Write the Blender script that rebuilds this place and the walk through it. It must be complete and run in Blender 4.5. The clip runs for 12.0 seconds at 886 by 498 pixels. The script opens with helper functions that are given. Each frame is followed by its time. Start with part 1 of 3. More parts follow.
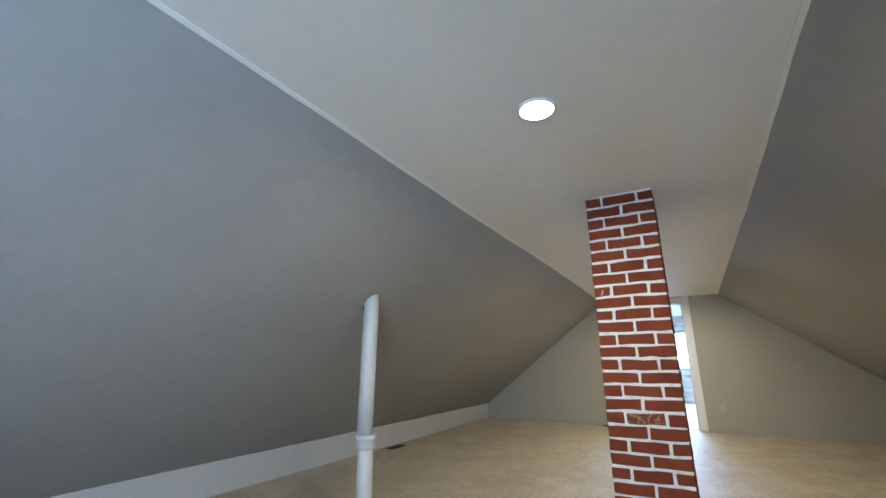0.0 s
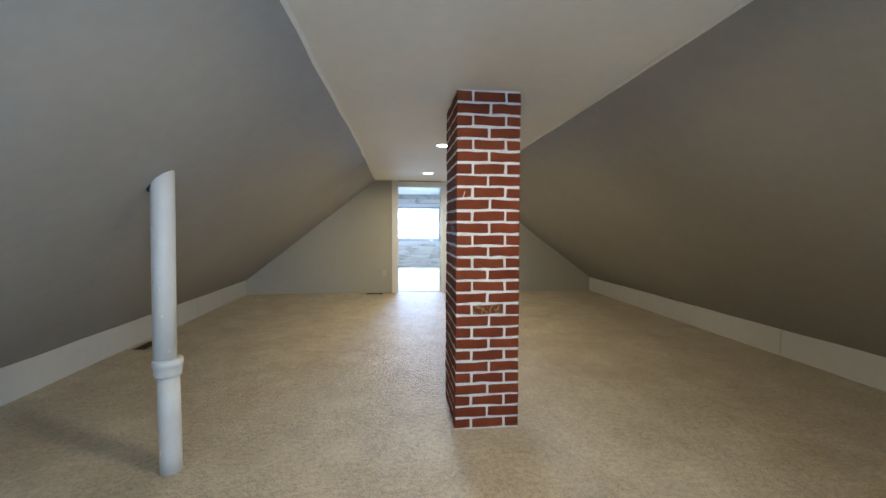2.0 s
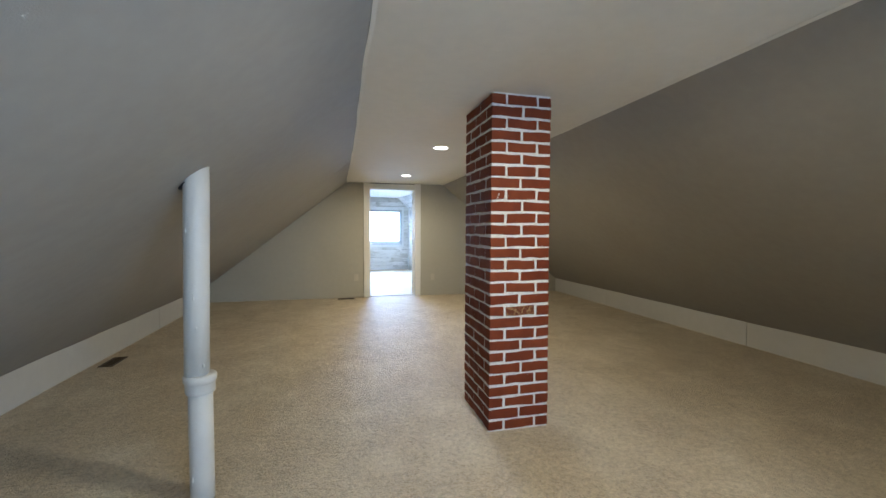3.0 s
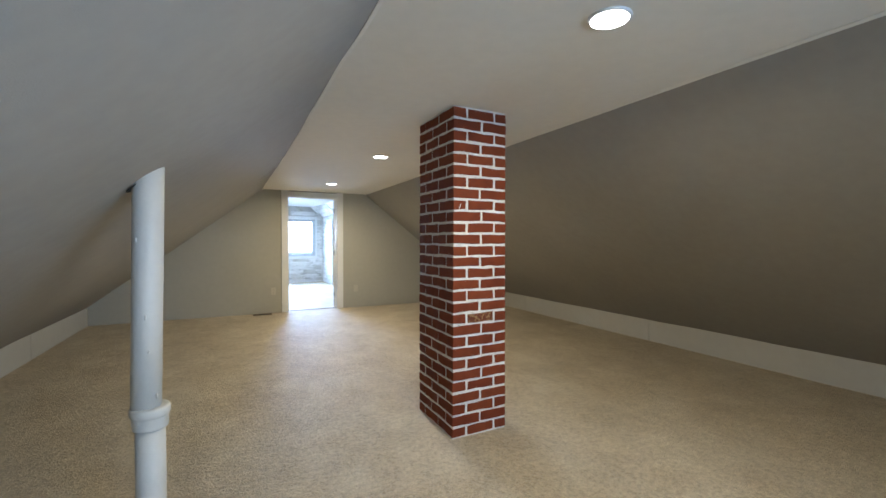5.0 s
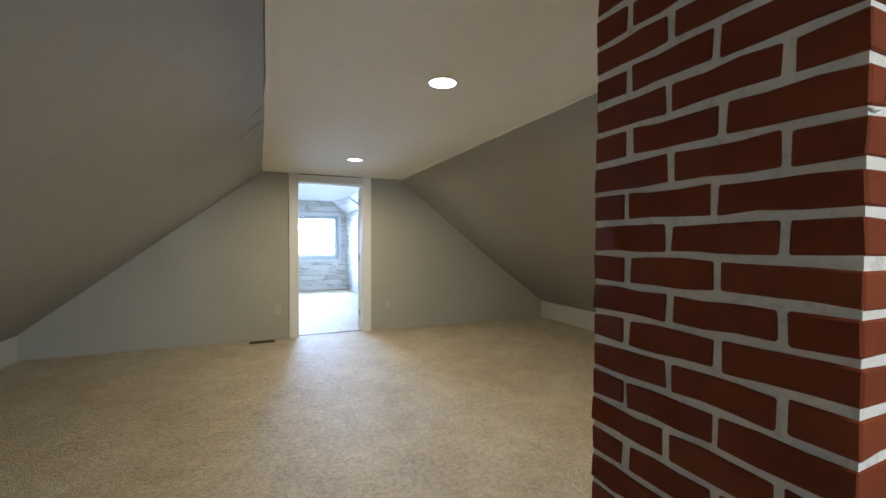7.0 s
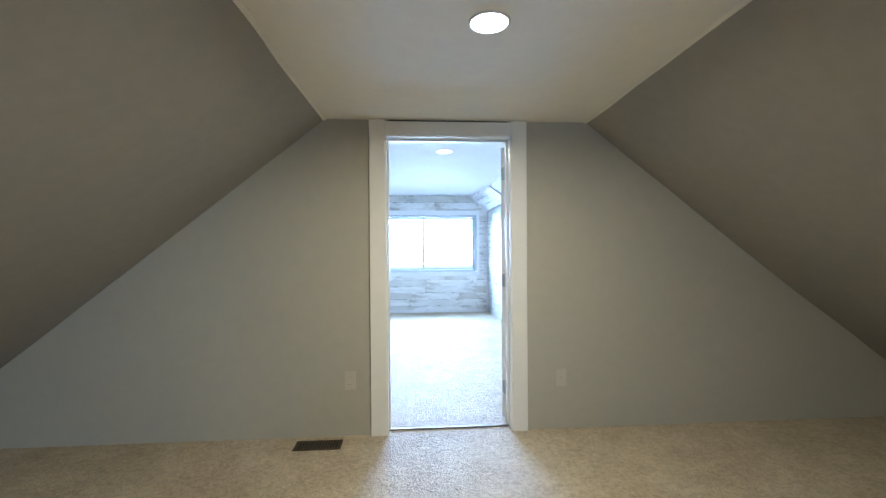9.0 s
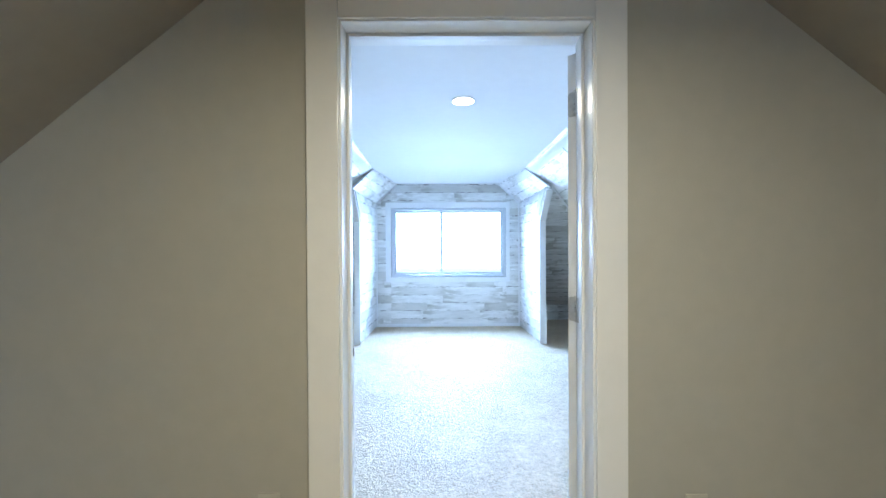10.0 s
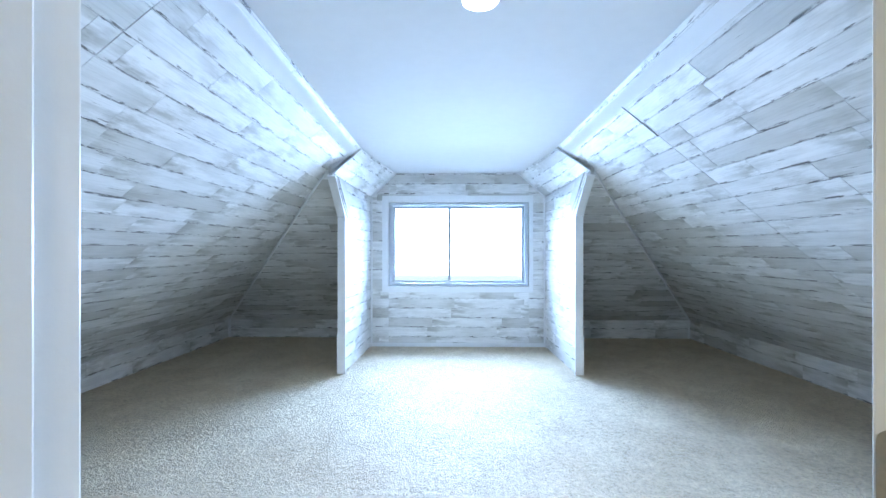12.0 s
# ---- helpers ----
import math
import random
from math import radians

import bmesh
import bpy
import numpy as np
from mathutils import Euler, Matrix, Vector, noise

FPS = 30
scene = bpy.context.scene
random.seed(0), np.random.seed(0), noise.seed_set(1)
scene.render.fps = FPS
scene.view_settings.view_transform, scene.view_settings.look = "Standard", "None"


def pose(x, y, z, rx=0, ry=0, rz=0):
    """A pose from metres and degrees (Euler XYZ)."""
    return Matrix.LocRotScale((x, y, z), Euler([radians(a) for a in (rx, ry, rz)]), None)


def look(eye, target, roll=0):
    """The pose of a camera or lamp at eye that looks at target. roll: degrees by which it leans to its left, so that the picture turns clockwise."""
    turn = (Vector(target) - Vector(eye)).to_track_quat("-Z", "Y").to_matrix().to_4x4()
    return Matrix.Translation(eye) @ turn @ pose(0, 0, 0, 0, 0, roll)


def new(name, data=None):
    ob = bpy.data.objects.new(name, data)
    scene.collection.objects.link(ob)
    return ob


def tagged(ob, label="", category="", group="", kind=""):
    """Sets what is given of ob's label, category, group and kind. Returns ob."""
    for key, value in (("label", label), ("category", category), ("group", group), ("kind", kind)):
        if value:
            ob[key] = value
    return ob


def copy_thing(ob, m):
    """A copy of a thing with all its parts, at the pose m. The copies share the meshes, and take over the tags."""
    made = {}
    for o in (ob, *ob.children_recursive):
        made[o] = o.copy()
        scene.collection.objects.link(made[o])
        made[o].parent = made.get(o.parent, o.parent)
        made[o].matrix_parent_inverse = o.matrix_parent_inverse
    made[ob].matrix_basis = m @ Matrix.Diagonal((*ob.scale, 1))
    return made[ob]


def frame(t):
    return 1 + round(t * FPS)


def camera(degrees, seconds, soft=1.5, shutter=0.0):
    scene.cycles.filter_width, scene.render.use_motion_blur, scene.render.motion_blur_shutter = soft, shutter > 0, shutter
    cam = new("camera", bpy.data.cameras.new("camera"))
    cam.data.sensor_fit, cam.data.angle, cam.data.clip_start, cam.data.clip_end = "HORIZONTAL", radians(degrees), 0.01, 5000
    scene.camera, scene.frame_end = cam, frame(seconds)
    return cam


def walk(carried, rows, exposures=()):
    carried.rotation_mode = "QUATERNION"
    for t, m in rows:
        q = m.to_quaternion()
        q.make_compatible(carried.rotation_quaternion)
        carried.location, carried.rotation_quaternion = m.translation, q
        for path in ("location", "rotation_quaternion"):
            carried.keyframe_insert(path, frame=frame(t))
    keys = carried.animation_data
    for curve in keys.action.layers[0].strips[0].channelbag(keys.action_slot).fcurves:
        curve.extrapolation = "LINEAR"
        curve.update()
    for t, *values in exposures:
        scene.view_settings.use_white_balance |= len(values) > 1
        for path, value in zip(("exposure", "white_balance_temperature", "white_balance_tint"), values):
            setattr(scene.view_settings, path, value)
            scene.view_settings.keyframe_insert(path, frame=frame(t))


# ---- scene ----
cam = camera(93.5, 12.0)
PATH = [
    (0, (0.382, -8.263, 1.110), (-0.564, -6.578, 1.627), -0.3),
    (0.5, (0.272, -8.194, 1.220), (-0.202, -6.284, 1.577), -0.2),
    (1, (0.105, -8.098, 1.258), (-0.016, -6.103, 1.346), 0.1),
    (1.5, (-0.135, -8.089, 1.290), (-0.074, -6.092, 1.202), 0.3),
    (2, (-0.444, -8.082, 1.324), (-0.222, -6.098, 1.207), 0.3),
    (2.5, (-0.746, -8.017, 1.320), (-0.397, -6.051, 1.208), 0.3),
    (4.5, (-1.364, -7.891, 1.290), (-0.495, -6.091, 1.238), 0.2),
    (5, (-1.350, -7.839, 1.301), (-0.438, -6.060, 1.255), 0.2),
    (5.5, (-1.270, -7.594, 1.299), (-0.355, -5.816, 1.250), 0.2),
    (6, (-1.167, -7.089, 1.299), (-0.245, -5.314, 1.246), 0.2),
    (6.2, (-1.095, -6.838, 1.290), (-0.174, -5.064, 1.241), 0.2),
    (6.5, (-1.018, -6.445, 1.307), (-0.119, -4.660, 1.254), 0.1),
    (6.8, (-0.935, -6.073, 1.304), (-0.091, -4.262, 1.255), 0.2),
    (7, (-0.864, -5.791, 1.298), (-0.064, -3.958, 1.252), 0.2),
    (7.2, (-0.773, -5.478, 1.310), (-0.046, -3.615, 1.263), 0.2),
    (7.5, (-0.680, -5.061, 1.336), (-0.048, -3.164, 1.280), 0.1),
    (9.3, (-0.178, -2.410, 1.296), (-0.095, -0.411, 1.280), -0.4),
    (9.5, (-0.160, -2.104, 1.298), (-0.094, -0.105, 1.280), -0.4),
    (10, (-0.084, -1.425, 1.283), (-0.069, 0.575, 1.268), -0.3),
    (10.5, (-0.064, -0.880, 1.278), (-0.080, 1.120, 1.268), -0.1),
    (11, (-0.029, -0.468, 1.258), (-0.057, 1.532, 1.251), 0.0),
    (11.5, (-0.052, -0.275, 1.254), (-0.094, 1.725, 1.252), 0.1),
    (12, (-0.035, -0.253, 1.273), (-0.076, 1.747, 1.274), 0.0),
]
walk(cam, [(t, look(eye, target, roll)) for t, eye, target, roll in PATH], [(0.0, 0.12, 6100, 10), (1.2, 0.0, 6500, 10), (2.5, 0.0, 6500, 10), (4.5, 0.12, 6500, 10), (5.5, 0.1, 6550, 10), (7.0, -0.08, 6500, 9), (7.5, -0.02, 6450, 9), (9.5, 0.14, 5900, 8), (10.5, 0.12, 5900, 8), (11.0, 0.04, 6050, 8), (12.0, -0.02, 6180, 9)])

# ---- light ----
world = bpy.data.worlds.new("sky")
scene.world = world
world.use_nodes = True
sky = world.node_tree.nodes.new("ShaderNodeTexSky")
sky.sky_type, sky.sun_disc = "NISHITA", False
sky.sun_elevation, sky.sun_rotation = radians(38), radians(200)
world.node_tree.links.new(sky.outputs["Color"], world.node_tree.nodes["Background"].inputs["Color"])
world.node_tree.nodes["Background"].inputs["Strength"].default_value = 0.15

DAY = (0.405, 0.62, 1.0)
WARM = (0.98, 0.868, 0.622)


def area_light(name, m, sx, sy, power, colour, shape="RECTANGLE", spread=180):
    d = bpy.data.lights.new(name, "AREA")
    d.shape, d.size, d.size_y, d.energy, d.color, d.spread = shape, sx, sy, power, colour, radians(spread)
    ob = new(name, d)
    ob.matrix_world = m
    return ob


# daylight in the two window openings
area_light("daylight_far", look((0.055, 5.50, 1.38), (0.055, 3.50, 0.56)), 1.78, 1.04, 215, DAY, spread=102)
area_light("daylight_near", look((0.75, -10.58, 1.30), (-1.9, -7.4, 1.40)), 1.28, 0.98, 64, (0.46, 0.68, 1.0), spread=112)
for lx, ly, lz in ((-0.038, -6.682, 2.157), (0.049, -3.686, 2.157), (0.066, -1.281, 2.157)):
    area_light("downlight_glow", pose(lx, ly, lz - 0.010), 0.13, 0.13, 24, WARM, "DISK", 172)
area_light("downlight_glow", pose(0.080, 1.410, 2.258), 0.13, 0.13, 13, WARM, "DISK", 165)


# ---- materials ----
def material(name, rough=0.6, metal=0.0):
    m = bpy.data.materials.new(name)
    m.use_nodes = True
    t = m.node_tree
    b = t.nodes["Principled BSDF"]
    b.inputs["Roughness"].default_value, b.inputs["Metallic"].default_value = rough, metal
    return m, t, b


def put(t, kind, **values):
    n = t.nodes.new("ShaderNode" + kind)
    for k, v in values.items():
        n.inputs[k.replace("_", " ")].default_value = v
    return n


def noise_tex(t, vec, scale, detail=4.0, rough=0.55):
    n = put(t, "TexNoise", Scale=scale, Detail=detail, Roughness=rough)
    t.links.new(vec, n.inputs["Vector"])
    return n.outputs["Fac"]


def ramp(t, fac, stops):
    n = t.nodes.new("ShaderNodeValToRGB")
    e = n.color_ramp.elements
    while len(e) < len(stops):
        e.new(0.5)
    for k, (p, c) in zip(e, stops):
        k.position, k.color = p, (*c, 1) if len(c) == 3 else c
    t.links.new(fac, n.inputs["Fac"])
    return n.outputs["Color"]


def mix(t, fac, a, b, blend="MIX"):
    n = t.nodes.new("ShaderNodeMix")
    n.data_type, n.blend_type = "RGBA", blend
    for s, v in ((n.inputs[0], fac), (n.inputs[6], a), (n.inputs[7], b)):
        if isinstance(v, bpy.types.NodeSocket):
            t.links.new(v, s)
        else:
            s.default_value = v if not isinstance(v, tuple) or len(v) == 4 else (*v, 1)
    return n.outputs[2]


def bump(t, b, height, strength, distance):
    n = put(t, "Bump", Strength=strength, Distance=distance)
    t.links.new(height, n.inputs["Height"])
    t.links.new(n.outputs["Normal"], b.inputs["Normal"])


def grey(v):
    return (v, v, v)


def paint(name, colour, rough=0.55, vary=0.10, relief=0.25, grain=220.0):
    """Rolled wall paint: faint blotches, roller stipple."""
    m, t, b = material(name, rough)
    o = t.nodes.new("ShaderNodeTexCoord").outputs["Object"]
    dark = tuple(c * (1 - vary) for c in colour)
    light = tuple(min(0.95, c * (1 + vary)) for c in colour)
    c = ramp(t, noise_tex(t, o, 0.9, 5), [(0.3, dark), (0.7, light)])
    c = mix(t, 0.35, c, ramp(t, noise_tex(t, o, 14, 3), [(0.35, dark), (0.65, light)]))
    t.links.new(c, b.inputs["Base Color"])
    bump(t, b, noise_tex(t, o, grain, 3), relief, 0.002)
    return m


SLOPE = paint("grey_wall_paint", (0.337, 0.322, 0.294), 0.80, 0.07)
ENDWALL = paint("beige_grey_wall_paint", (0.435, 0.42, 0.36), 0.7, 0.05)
CEIL = paint("warm_white_ceiling_paint", (0.84, 0.81, 0.735), 0.85, 0.04)
WHITECEIL = paint("white_ceiling_paint", (0.75, 0.76, 0.77), 0.95, 0.03)
BOARD = paint("cream_board_paint", (0.54, 0.53, 0.50), 0.4, 0.05, 0.15, 90)
TRIM = paint("white_semigloss_trim", (0.80, 0.80, 0.78), 0.28, 0.03, 0.12, 60)
TRIM2 = paint("white_strip_paint", (0.78, 0.79, 0.80), 0.4, 0.05, 0.2, 60)
PIPE = paint("white_painted_iron", (0.60, 0.59, 0.55), 0.5, 0.06, 0.5, 45)
PLATE = paint("ivory_plastic", (0.50, 0.48, 0.41), 0.3, 0.02, 0.05)
DARK = paint("dark_gap", (0.02, 0.02, 0.02), 0.8, 0.2)
ALU = paint("white_vinyl_frame", (0.50, 0.53, 0.57), 0.35, 0.04)


def carpet_material():
    """Cut pile: fine tufts, small clumps, brushed patches where the nap lies the other way."""
    m, t, b = material("tan_cut_pile_carpet", 0.55)
    o = t.nodes.new("ShaderNodeTexCoord").outputs["Object"]
    warp = put(t, "TexNoise", Scale=2.6, Detail=3.0)
    t.links.new(o, warp.inputs["Vector"])
    bent = mix(t, 0.12, o, warp.outputs["Color"])
    tuft = noise_tex(t, o, 88, 3, 0.7)
    clump = noise_tex(t, o, 30, 5, 0.66)
    nap = noise_tex(t, bent, 9.5, 5, 0.62)
    patch = noise_tex(t, bent, 2.4, 5, 0.60)
    wide = noise_tex(t, o, 0.7, 4)
    c = ramp(t, nap, [(0.36, (0.53, 0.42, 0.275)), (0.52, (0.655, 0.535, 0.36)), (0.66, (0.765, 0.64, 0.455))])
    c = mix(t, 0.46, c, ramp(t, clump, [(0.39, (0.27, 0.20, 0.125)), (0.49, (0.58, 0.47, 0.315)), (0.60, (0.82, 0.70, 0.51))]))
    c = mix(t, 0.34, c, ramp(t, tuft, [(0.38, (0.27, 0.20, 0.125)), (0.62, (0.82, 0.70, 0.52))]))
    c = mix(t, 0.7, c, ramp(t, patch, [(0.38, grey(0.36)), (0.45, grey(0.47)), (0.52, grey(0.51)), (0.62, grey(0.66))]), "SOFT_LIGHT")
    c = mix(t, 0.5, c, ramp(t, wide, [(0.3, grey(0.42)), (0.7, grey(0.58))]), "SOFT_LIGHT")
    t.links.new(c, b.inputs["Base Color"])
    b.inputs["Sheen Weight"].default_value = 0.38
    b.inputs["Sheen Roughness"].default_value = 0.4
    b.inputs["Sheen Tint"].default_value = (0.92, 0.84, 0.72, 1)
    b.inputs["Specular IOR Level"].default_value = 0.42
    h = t.nodes.new("ShaderNodeMath")
    h.operation = "MULTIPLY_ADD"
    h.inputs[1].default_value = 0.6
    t.links.new(tuft, h.inputs[0])
    t.links.new(clump, h.inputs[2])
    bump(t, b, h.outputs[0], 1.0, 0.036)
    return m


CARPET = carpet_material()


def brick_material(worn=False):
    m, t, b = material("worn_red_brick" if worn else "painted_red_brick", 0.75)
    o = t.nodes.new("ShaderNodeTexCoord").outputs["Object"]
    r = t.nodes.new("ShaderNodeObjectInfo").outputs["Random"]
    c = ramp(t, r, [(0.0, (0.150, 0.030, 0.010)), (0.5, (0.190, 0.042, 0.013)), (1.0, (0.225, 0.056, 0.017))])
    c = mix(t, 0.5, c, ramp(t, noise_tex(t, o, 9, 5), [(0.3, (0.110, 0.020, 0.009)), (0.7, (0.220, 0.044, 0.015))]))
    scuff = ramp(t, noise_tex(t, o, 38, 6, 0.7), [(0.74, grey(0)), (0.78, grey(1))])
    c = mix(t, scuff, c, (0.42, 0.19, 0.12))
    if worn:
        s = ramp(t, noise_tex(t, o, 62, 3), [(0.50, grey(0)), (0.56, grey(0.75))])
        c = mix(t, 0.35, c, (0.10, 0.05, 0.025))
        c = mix(t, s, c, (0.36, 0.22, 0.10))
    t.links.new(c, b.inputs["Base Color"])
    b.inputs["Specular IOR Level"].default_value = 0.25
    bump(t, b, noise_tex(t, o, 85, 5, 0.7), 0.5, 0.004)
    return m


BRICK, WORN = brick_material(), brick_material(True)


def mortar_material():
    m, t, b = material("white_painted_mortar", 0.75)
    o = t.nodes.new("ShaderNodeTexCoord").outputs["Object"]
    c = ramp(t, noise_tex(t, o, 30, 5, 0.7), [(0.25, (0.52, 0.50, 0.46)), (0.5, (0.76, 0.75, 0.72))])
    t.links.new(c, b.inputs["Base Color"])
    bump(t, b, noise_tex(t, o, 120, 4, 0.7), 0.8, 0.005)
    return m


MORTAR = mortar_material()


def plank_material():
    """Whitewashed board: grain streaks, grey weathered ends, thin broken splits along its lower edge, knots."""
    m, t, b = material("whitewashed_plank", 0.5)
    uv = t.nodes.new("ShaderNodeUVMap")
    uv.uv_map = "UVMap"
    own = t.nodes.new("ShaderNodeUVMap")
    own.uv_map = "Own"
    split_xy = t.nodes.new("ShaderNodeSeparateXYZ")
    t.links.new(own.outputs["UV"], split_xy.inputs[0])
    r = t.nodes.new("ShaderNodeObjectInfo").outputs["Random"]

    def stretched(sx, sy):
        n = t.nodes.new("ShaderNodeMapping")
        n.inputs["Scale"].default_value = (sx, sy, 1)
        t.links.new(uv.outputs["UV"], n.inputs["Vector"])
        return n.outputs["Vector"]

    def times(p, q):
        n = t.nodes.new("ShaderNodeMath")
        n.operation = "MULTIPLY"
        for s, v in zip(n.inputs, (p, q)):
            t.links.new(v, s)
        return n.outputs[0]

    tone = ramp(t, r, [(0.0, (0.56, 0.55, 0.525)), (0.16, (0.66, 0.655, 0.635)), (0.34, (0.76, 0.76, 0.755)), (1.0, (0.87, 0.87, 0.87))])
    cloud = ramp(t, noise_tex(t, stretched(2.2, 9), 1.5, 5, 0.6), [(0.42, grey(0)), (0.60, grey(1.0))])
    ends = ramp(t, split_xy.outputs["X"], [(0.0, grey(1.0)), (0.38, grey(0.30)), (0.75, grey(0.22)), (1.0, grey(0.7))])
    c = mix(t, times(cloud, ends), tone, (0.40, 0.395, 0.36))
    fine = noise_tex(t, stretched(2.2, 70), 1.5, 6, 0.72)
    c = mix(t, 0.20, c, ramp(t, fine, [(0.36, (0.30, 0.30, 0.28)), (0.50, (0.96, 0.96, 0.95))]), "MULTIPLY")
    low = ramp(t, split_xy.outputs["Y"], [(0.0, grey(1)), (0.06, grey(1)), (0.13, grey(0)), (0.93, grey(0)), (0.975, grey(0.8))])
    dash = ramp(t, noise_tex(t, stretched(4.4, 24), 1.6, 5, 0.7), [(0.52, grey(0)), (0.575, grey(1))])
    c = mix(t, times(low, dash), c, (0.10, 0.094, 0.085))
    line = ramp(t, noise_tex(t, stretched(2.4, 40), 1.2, 5, 0.66), [(0.645, grey(0)), (0.70, grey(0.9))])
    c = mix(t, line, c, (0.20, 0.195, 0.175))
    t.links.new(c, b.inputs["Base Color"])
    bump(t, b, fine, 0.2, 0.002)
    return m


PLANK = plank_material()


def metal_material(name, colour, rough):
    m, t, b = material(name, rough, 1.0)
    o = t.nodes.new("ShaderNodeTexCoord").outputs["Object"]
    c = ramp(t, noise_tex(t, o, 60, 4), [(0.3, tuple(v * 0.8 for v in colour)), (0.7, colour)])
    t.links.new(c, b.inputs["Base Color"])
    return m


NICKEL = metal_material("satin_nickel", (0.62, 0.60, 0.55), 0.48)
GUNMETAL = metal_material("dark_gunmetal", (0.10, 0.10, 0.11), 0.45)
BROWN = metal_material("brown_enamelled_steel", (0.16, 0.12, 0.08), 0.5)


def glow_material(name, colour, power):
    m, t, b = material(name, 0.4)
    b.inputs["Base Color"].default_value = (0.8, 0.8, 0.8, 1)
    b.inputs["Emission Color"].default_value = (*colour, 1)
    b.inputs["Emission Strength"].default_value = power
    return m


LENS = glow_material("lit_frosted_lens", (0.92, 0.97, 1.0), 12.0)


def glass_material():
    m, t, b = material("window_glass", 0.02)
    b.inputs["Transmission Weight"].default_value = 1.0
    b.inputs["IOR"].default_value = 1.05
    return m


GLASS = glass_material()


BACKDROP = glow_material("bright_overcast_sky", (0.72, 0.95, 1.0), 0.92)


# ---- mesh helpers ----
def link(name, bm, mat, parent=None, label="", smooth=False):
    me = bpy.data.meshes.new(name)
    bmesh.ops.recalc_face_normals(bm, faces=bm.faces)
    bm.to_mesh(me)
    bm.free()
    me.materials.append(mat)
    if smooth:
        me.polygons.foreach_set("use_smooth", [True] * len(me.polygons))
    ob = new(name, me)
    if parent:
        ob.parent = parent
    if label:
        tagged(ob, label)
    return ob


def part(name, bm, mat, parent, label="", smooth=False):
    return link(name, bm, mat, parent, label, smooth)


def empty(name, x=0.0, y=0.0, z=0.0):
    ob = new(name)
    ob.location = (x, y, z)
    ob.empty_display_size = 0.1
    return ob


def box(bm, x0, x1, y0, y1, z0, z1, bevel=0.0):
    g = bmesh.ops.create_cube(bm, size=1.0)["verts"]
    for v in g:
        v.co = Vector((x0 + (v.co.x + 0.5) * (x1 - x0), y0 + (v.co.y + 0.5) * (y1 - y0), z0 + (v.co.z + 0.5) * (z1 - z0)))
    if bevel:
        es = list({e for v in g for e in v.link_edges})
        bmesh.ops.bevel(bm, geom=es, offset=bevel, segments=2, affect="EDGES", profile=0.6)
    return bm


def boxed(*a, **k):
    return box(bmesh.new(), *a, **k)


def prism(bm, pts, depth):
    """A solid from a flat polygon of 3D points and a depth vector."""
    a = [bm.verts.new(p) for p in pts]
    b = [bm.verts.new(Vector(p) + Vector(depth)) for p in pts]
    bm.faces.new(a)
    bm.faces.new(b[::-1])
    for i in range(len(a)):
        j = (i + 1) % len(a)
        bm.faces.new((a[i], b[i], b[j], a[j]))
    return bm


def strip(bm, p, q, wide, thick):
    """A bar from p to q; wide and thick are its two cross vectors."""
    p, q, w, h = (Vector(v) for v in (p, q, wide, thick))
    return prism(bm, [p - w / 2, p + w / 2, q + w / 2, q - w / 2], h)


def cylinder(bm, r0, r1, z0, z1, n=32, x=0.0, y=0.0):
    m = pose(x, y, (z0 + z1) / 2)
    bmesh.ops.create_cone(bm, cap_ends=True, segments=n, radius1=r0, radius2=r1, depth=z1 - z0, matrix=m)
    return bm


def lathe(bm, profile, n=40, x=0.0, y=0.0):
    """A turned shape: profile of (radius, z)."""
    rings = []
    for r, z in profile:
        rings.append([bm.verts.new((x + r * math.cos(i * math.tau / n), y + r * math.sin(i * math.tau / n), z)) for i in range(n)])
    for a, b in zip(rings, rings[1:]):
        for i in range(n):
            j = (i + 1) % n
            bm.faces.new((a[i], a[j], b[j], b[i]))
    bm.faces.new(rings[0][::-1])
    bm.faces.new(rings[-1])
    return bm


def sheet(f, nu, nv, back):
    """A thick sheet: front surface f(u, v) for u, v in 0..1, closed towards the vector back."""
    bm = bmesh.new()
    back = Vector(back)
    front = [[bm.verts.new(f(i / nu, j / nv)) for j in range(nv + 1)] for i in range(nu + 1)]
    rear = [[bm.verts.new(front[i][j].co + back) for j in (0, nv)] for i in (0, nu)]
    for i in range(nu):
        for j in range(nv):
            bm.faces.new((front[i][j], front[i + 1][j], front[i + 1][j + 1], front[i][j + 1]))
    bm.faces.new((rear[0][0], rear[0][1], rear[1][1], rear[1][0]))
    bm.faces.new([front[0][j] for j in range(nv + 1)] + [rear[0][1], rear[0][0]])
    bm.faces.new([front[nu][j] for j in range(nv, -1, -1)] + [rear[1][0], rear[1][1]])
    bm.faces.new([front[i][0] for i in range(nu, -1, -1)] + [rear[0][0], rear[1][0]])
    bm.faces.new([front[i][nv] for i in range(nu + 1)] + [rear[1][1], rear[0][1]])
    return bm


def wave(p, size, scale):
    return noise.noise(Vector(p) * scale) * size


# ---- large structure ----
BACK, WALL, TOP1, TOP2 = -10.6, 0.165, 2.157, 2.27
KNEE = 0.265


def left_edge(y):
    return -0.836 + 0.004 * y + 0.016 * math.exp(-((y + 3.4) / 1.2) ** 2)


def right_edge(y):
    return 0.978 + 0.019 * y + 0.008 * math.exp(-((y + 4.2) / 1.0) ** 2)


